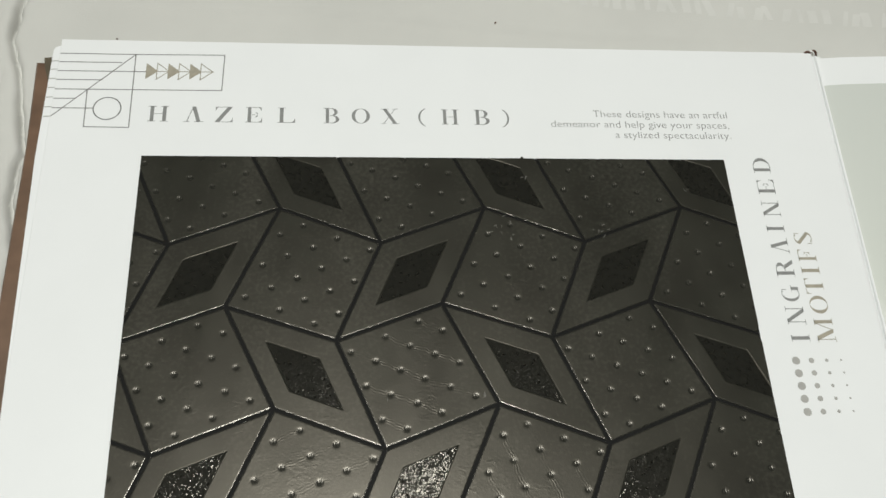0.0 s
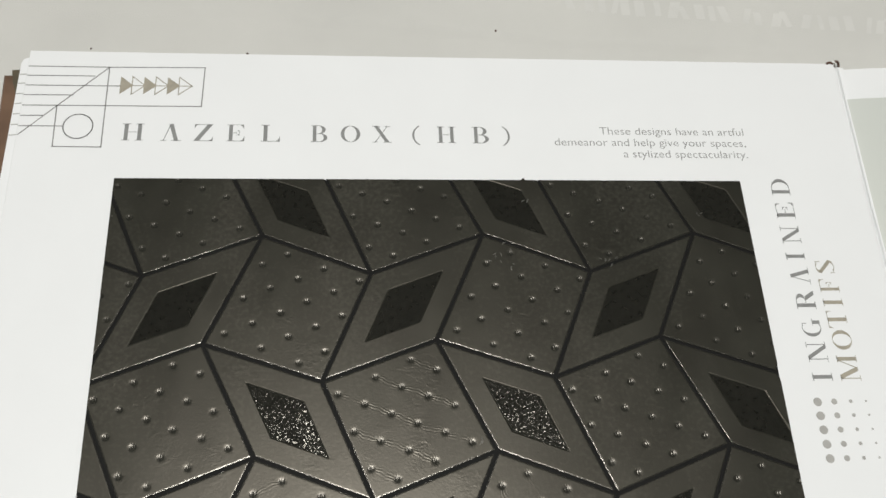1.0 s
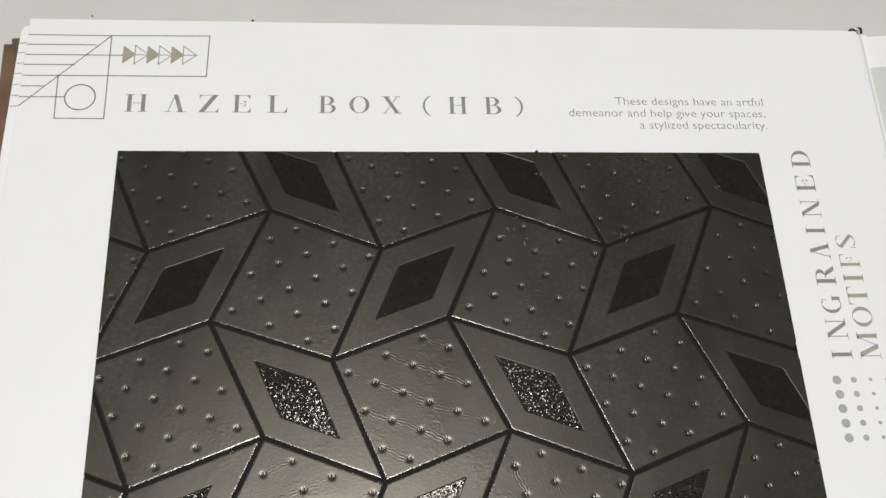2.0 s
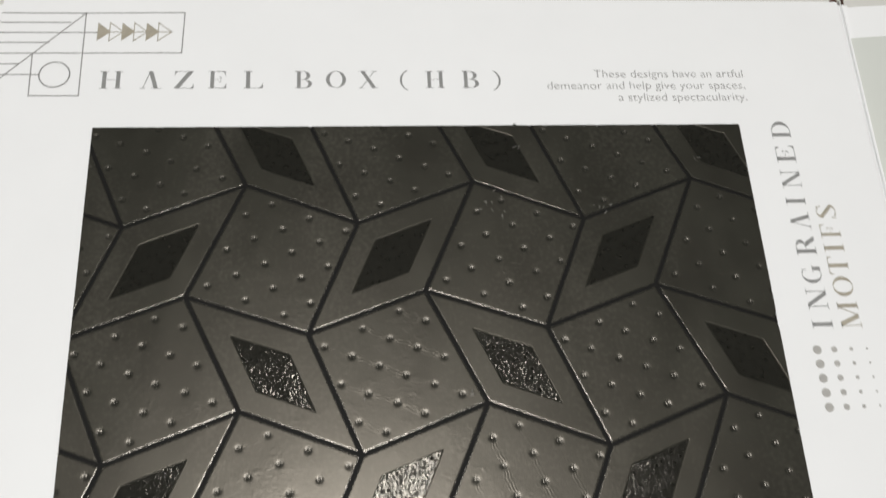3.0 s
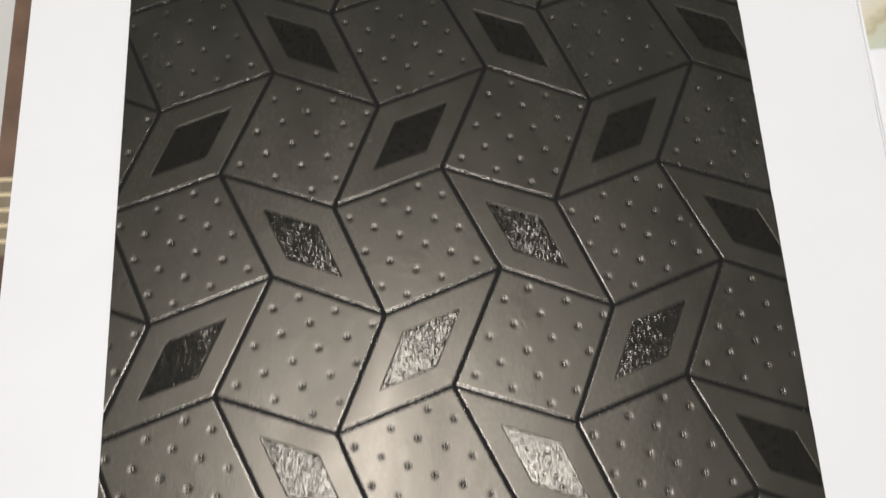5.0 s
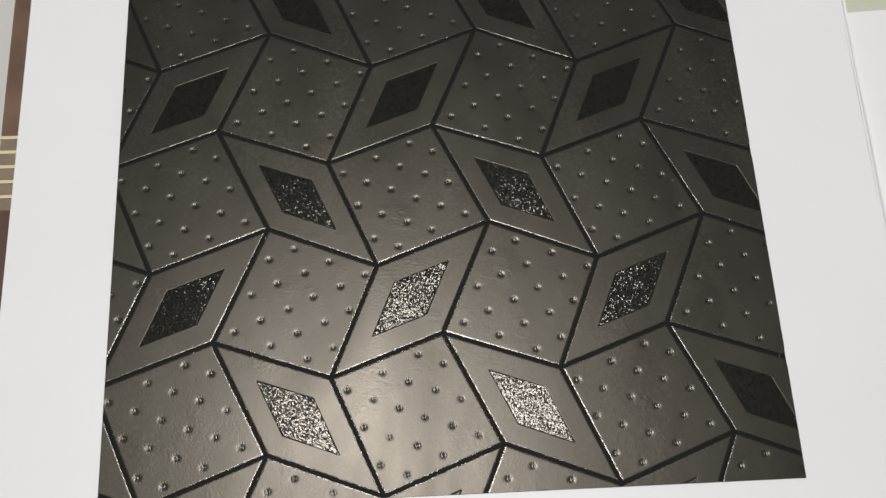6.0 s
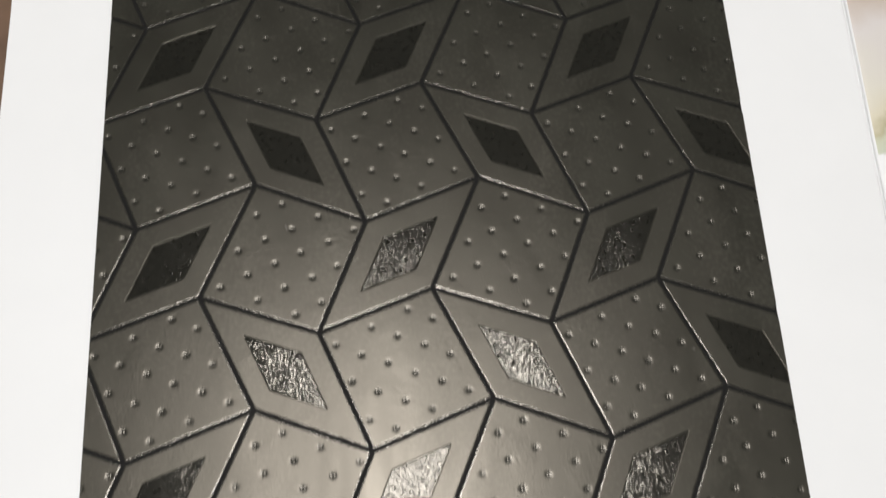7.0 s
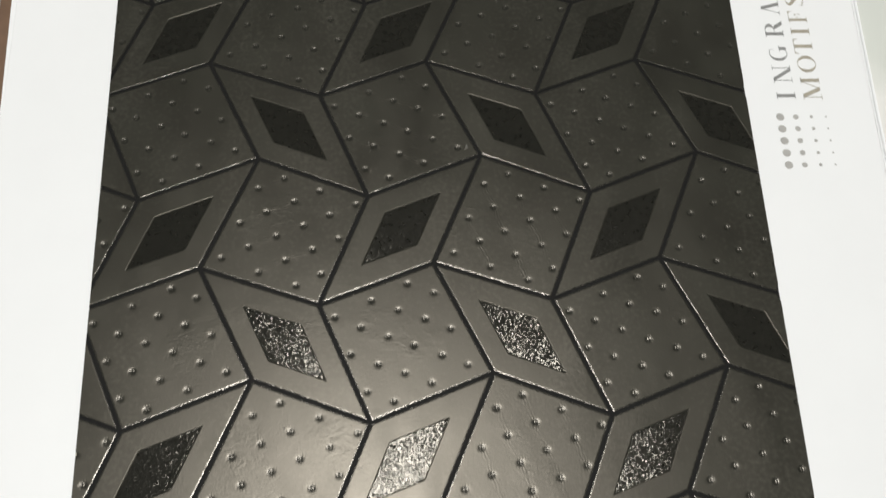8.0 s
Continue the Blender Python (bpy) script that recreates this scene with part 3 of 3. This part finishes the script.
def corner(i, j):
    """The meeting point of four tiles."""
    a, b = (-1) ** (i % 2), (-1) ** (j % 2)
    return ((ORIGIN[0] + U * i + 0.009 * j + b * ZIG_X - 0.14 * a - 0.40 * a * b) * MM,
            (ORIGIN[1] + V * j + 0.25 * i + a * ZIG_Y + 0.18 * b - 0.28 * a * b) * MM)


def stops(length, cell, marks=()):
    """Where the lines of a tile's grid run, from 0 to 1: close together at the rounded rims and at the marks."""
    rim = [0.0, 0.06, 0.14, 0.24, 0.38, 0.55]
    a = [q * MM / length for q in rim]
    n = int((length - 1.1 * MM) / cell)
    out = set(a) | {1 - q for q in a} | {a[-1] + (1 - 2 * a[-1]) * k / n for k in range(1, n)}
    for m in marks:
        out = {q for q in out if abs(q - m) > 0.22 * MM / length} | {m - 0.0012, m + 0.0012}
    return np.array(sorted(out))


GAP = 0.62 * MM
grit = np.random.default_rng(8)


def tile(name, quad, height, cell, marks=()):
    """One tile as a fine grid over its four corners, cut off at the sample's edges: a rounded rim, and its own relief on top."""
    q = [np.array(p) for p in inset(quad, GAP)]
    side = (Vector(quad[1]) - Vector(quad[0])).length
    u = stops(side, cell, marks)
    s, t = np.meshgrid(u, u)
    xy = (q[3] * ((1 - s) * (1 - t))[..., None] + q[2] * (s * (1 - t))[..., None] + q[1] * (s * t)[..., None] + q[0] * ((1 - s) * t)[..., None])
    x = np.clip(xy[..., 0], PX0 + 0.05 * MM, PX1 - 0.05 * MM)
    y = np.clip(xy[..., 1], PY0 + 0.05 * MM, PY1 - 0.05 * MM)
    d = np.minimum(np.minimum(s, 1 - s), np.minimum(t, 1 - t)) * side
    edge = np.clip(1 - d / (0.55 * MM), 0, 1)
    relief = height(s, t, x, y)
    z = -0.050 * MM * edge ** 1.6 + edge * grit.uniform(-0.032, 0.032, edge.shape) * MM + relief
    n = len(u)
    v = np.stack([x, y, z], -1).reshape(-1, 3)
    k = np.arange(n * n).reshape(n, n)
    f = np.stack([k[1:, :-1], k[1:, 1:], k[:-1, 1:], k[:-1, :-1]], -1).reshape(-1, 4)
    px, py = v[f][..., 0], v[f][..., 1]
    keep = (np.ptp(px, axis=1) > 1e-7) & (np.ptp(py, axis=1) > 1e-7)
    f = f[keep]
    if len(f) < 12:
        return None
    # skirt down to the backing along the outer rim
    loop = np.concatenate([k[0, :-1], k[:-1, -1], k[-1, :0:-1], k[:0:-1, 0]])
    low = v[loop].copy()
    low[:, 2] = -0.52 * MM
    base = len(v)
    m = len(loop)
    skirt = [(int(loop[i]), int(loop[(i + 1) % m]), base + (i + 1) % m, base + i) for i in range(m)]
    skirt = [g for g in skirt if np.hypot(*(v[g[0]][:2] - v[g[1]][:2])) > 1e-7]
    v = np.concatenate([v, low])
    ob = panel_part(name, (v.tolist(), [tuple(g) for g in f.tolist()] + skirt), LAMINATE, smooth=True)
    rim = d.reshape(-1)[f].max(axis=1) < 0.40 * MM
    index = rim.astype(np.int32)
    if not marks:
        index[relief.reshape(-1)[f].mean(axis=1) < -0.035 * MM] = 2
    ob.data.materials.append(LIP)
    ob.data.materials.append(PINCH)
    ob.data.polygons.foreach_set("material_index", np.concatenate([index, np.zeros(len(skirt), np.int32)]))
    return ob


def dimples(spots, creases):
    """Relief of a square tile: pinched-in dimples with pleated walls, and bundles of fine creases from one to the next."""
    def height(s, t, x, y):
        z = np.zeros_like(x)
        for cx, cy, turn, pull in spots:
            dx, dy = x - cx, y - cy
            near = np.abs(dx) + np.abs(dy) < 4.5 * MM
            dx, dy = dx[near], dy[near]
            r, a = np.hypot(dx * 0.9, dy), np.arctan2(dy, dx)
            pleat = np.cos(2 * math.pi * (dx + 0.15 * dy) / (0.80 * MM) + turn)
            pit = np.exp(-(r / (0.90 * MM)) ** 2.4)
            z[near] += MM * pull * (-0.165 * pit * (1 + 0.34 * pleat)
                                    + 0.022 * np.exp(-((r - 1.2 * MM) / (0.5 * MM)) ** 2) * pleat * np.abs(np.sin(a)))
        for (ax, ay), (bx, by), turn, force in creases:
            length = math.hypot(bx - ax, by - ay)
            ex, ey = (bx - ax) / length, (by - ay) / length
            u = ((x - ax) * ex + (y - ay) * ey) / length
            w = (y - ay) * ex - (x - ax) * ey
            near = (u > -0.15) & (u < 1.15) & (np.abs(w) < 3.5 * MM)
            u, w = u[near], w[near]
            bulge = 0.45 + 0.75 * np.sin(math.pi * np.clip(u, 0, 1))
            wander = 0.30 * MM * np.sin(5 * u + turn) + 0.12 * MM * np.sin(17 * u + 2 * turn)
            d = (w - wander) / bulge
            fade = np.exp(-(d / (1.05 * MM)) ** 2) * (0.55 + 0.45 * np.cos(2 * math.pi * u)) * np.clip(1.15 - np.abs(u - 0.5) * 1.9, 0, 1)
            z[near] += 0.135 * force * MM * fade * (np.abs(np.sin(math.pi * d / (0.85 * MM) + turn)) - 0.5)
        return z
    return height


def recess(s, t, x, y):
    """Relief of a rhombus tile: its middle is sunk."""
    inside = (s > 0.25) & (s < 0.75) & (t > 0.25) & (t < 0.75)
    return np.where(inside, -0.22 * MM, 0.0)


rnd = random.Random(11)
STRAINED = {(2, 1): (True, 1.0), (3, 2): (True, 1.0), (1, 2): (False, 0.7), (3, 4): (True, 0.4), (2, 5): (True, 0.4)}
for j in range(-1, 9):
    for i in range(-1, 6):
        quad = [corner(i, j + 1), corner(i + 1, j + 1), corner(i + 1, j), corner(i, j)]
        poly = clip(quad, PX0, PY0, PX1, PY1)
        if len(poly) < 3 or area(poly) < 12e-6:
            continue
        if (i + j) % 2 == 1:
            a, b, c = Vector(corner(i, j)), Vector(corner(i + 1, j)), Vector(corner(i, j + 1))
            first, top, lean_in = ((0.28, 0.123), 0.080, 0.025) if j % 2 == 0 else ((0.08, 0.24), 0.136, -0.085)
            spots = {}
            for k in range(6):
                for m in range(3):
                    along = first[k % 2] + 0.328 * m
                    p = a + (b - a) * along + (c - a) * (top + 0.157 * k + lean_in * (along - first[0]))
                    spots[k, m] = (p.x + rnd.uniform(-0.2, 0.2) * MM, p.y + rnd.uniform(-0.2, 0.2) * MM - 0.3 * MM, rnd.uniform(0, 6.3), rnd.uniform(0.75, 1.2))
            # the film is drawn tight between dimples along one way of the tile
            across, force = STRAINED.get((i, j), (True, rnd.uniform(0.0, 0.35)))
            creases = []
            for (k, m), p in spots.items():
                q = spots.get((k + 1, m + 1 - (k + j) % 2) if across else (k + 1, m - (k + j) % 2))
                if q and force > 0.1:
                    creases.append((p[:2], q[:2], p[2], force * rnd.uniform(0.3, 1.2)))
            tile("square_tile", quad, dimples(list(spots.values()), creases), 0.17 * MM)
        else:
            rhomb = tile("rhombus_tile", quad, recess, 0.45 * MM, (0.25, 0.75))
            q = [Vector(p) for p in inset(quad, GAP)]
            mid = sum(q, Vector((0, 0))) / 4
            small = clip([tuple(mid + (p - mid) * 0.497) for p in q], PX0 + 0.3 * MM, PY0 + 0.3 * MM, PX1 - 0.3 * MM, PY1 - 0.3 * MM)
            if rhomb and len(small) > 2 and area(small) > 3e-6:
                flake = panel_part("inlay", prism(small, [(0, -0.24 * MM), (0.02 * MM, -0.17 * MM)]), INLAY, rhomb, "glittering grained inlay")
                flake.matrix_parent_inverse = Matrix.Identity(4)


# ---- scuffs and lint caught on the sample ----
def scuff(x, y, n, spread):
    for _ in range(n):
        cx, cy, a = x + rnd.gauss(0, spread), y + rnd.gauss(0, spread), rnd.uniform(0, 3.2)
        length, w = rnd.uniform(0.4, 1.5), rnd.uniform(0.10, 0.22)
        pts = []
        for k in range(4):
            pts.append((cx + (k / 3 - 0.5) * length * math.cos(a) + rnd.uniform(-0.2, 0.2), cy + (k / 3 - 0.5) * length * math.sin(a) + rnd.uniform(-0.2, 0.2)))
        v, f = stroke(mm(pts), w * MM, 0.04 * MM)
        low = [(p, q, -0.02 * MM) for p, q, z in v]
        m = len(v)
        sides = [(g[k], g[(k + 1) % 4], g[(k + 1) % 4] + m, g[k] + m) for g in f for k in range(4)]
        panel_part("scuff", (v + low, f + sides), SCUFF)


for x, y, n, spread in ((130.2, -28.5, 7, 2.0), (133.6, -33.8, 2, 0.8), (202.3, -13.3, 3, 0.5), (167.9, -31.5, 5, 1.6), (140.2, -8.2, 2, 0.6), (83.5, -198.6, 2, 0.4),
                        (190.3, -232.2, 2, 0.4), (60.7, -186.7, 2, 0.8), (119.3, -93.4, 4, 1.0), (217, -296.4, 1, 0.2), (0.6, -14, 1, 0.3), (88, -92, 2, 1.2)):
    scuff(x, y, n, spread)

# white flecks of backing paper along the cut edges
for _ in range(34):
    y = rnd.uniform(-150, -2)
    v, f = slab((rnd.uniform(-0.05, 0.02)) * MM, (y - rnd.uniform(0.15, 0.5)) * MM, -0.5 * MM, rnd.uniform(0.2, 0.42) * MM, y * MM, -0.01 * MM)
    panel_part("edge_fleck", (v, f), PAPER_EDGE)
# small black tab of laminate left standing on the upper edge
panel_part("tab", prism(mm([(139.2, -0.3), (141.2, -0.3), (140.8, 0.7), (140.1, 0.9)]), [(0, -0.5 * MM), (0.1 * MM, -0.1 * MM)]), LAMINATE)
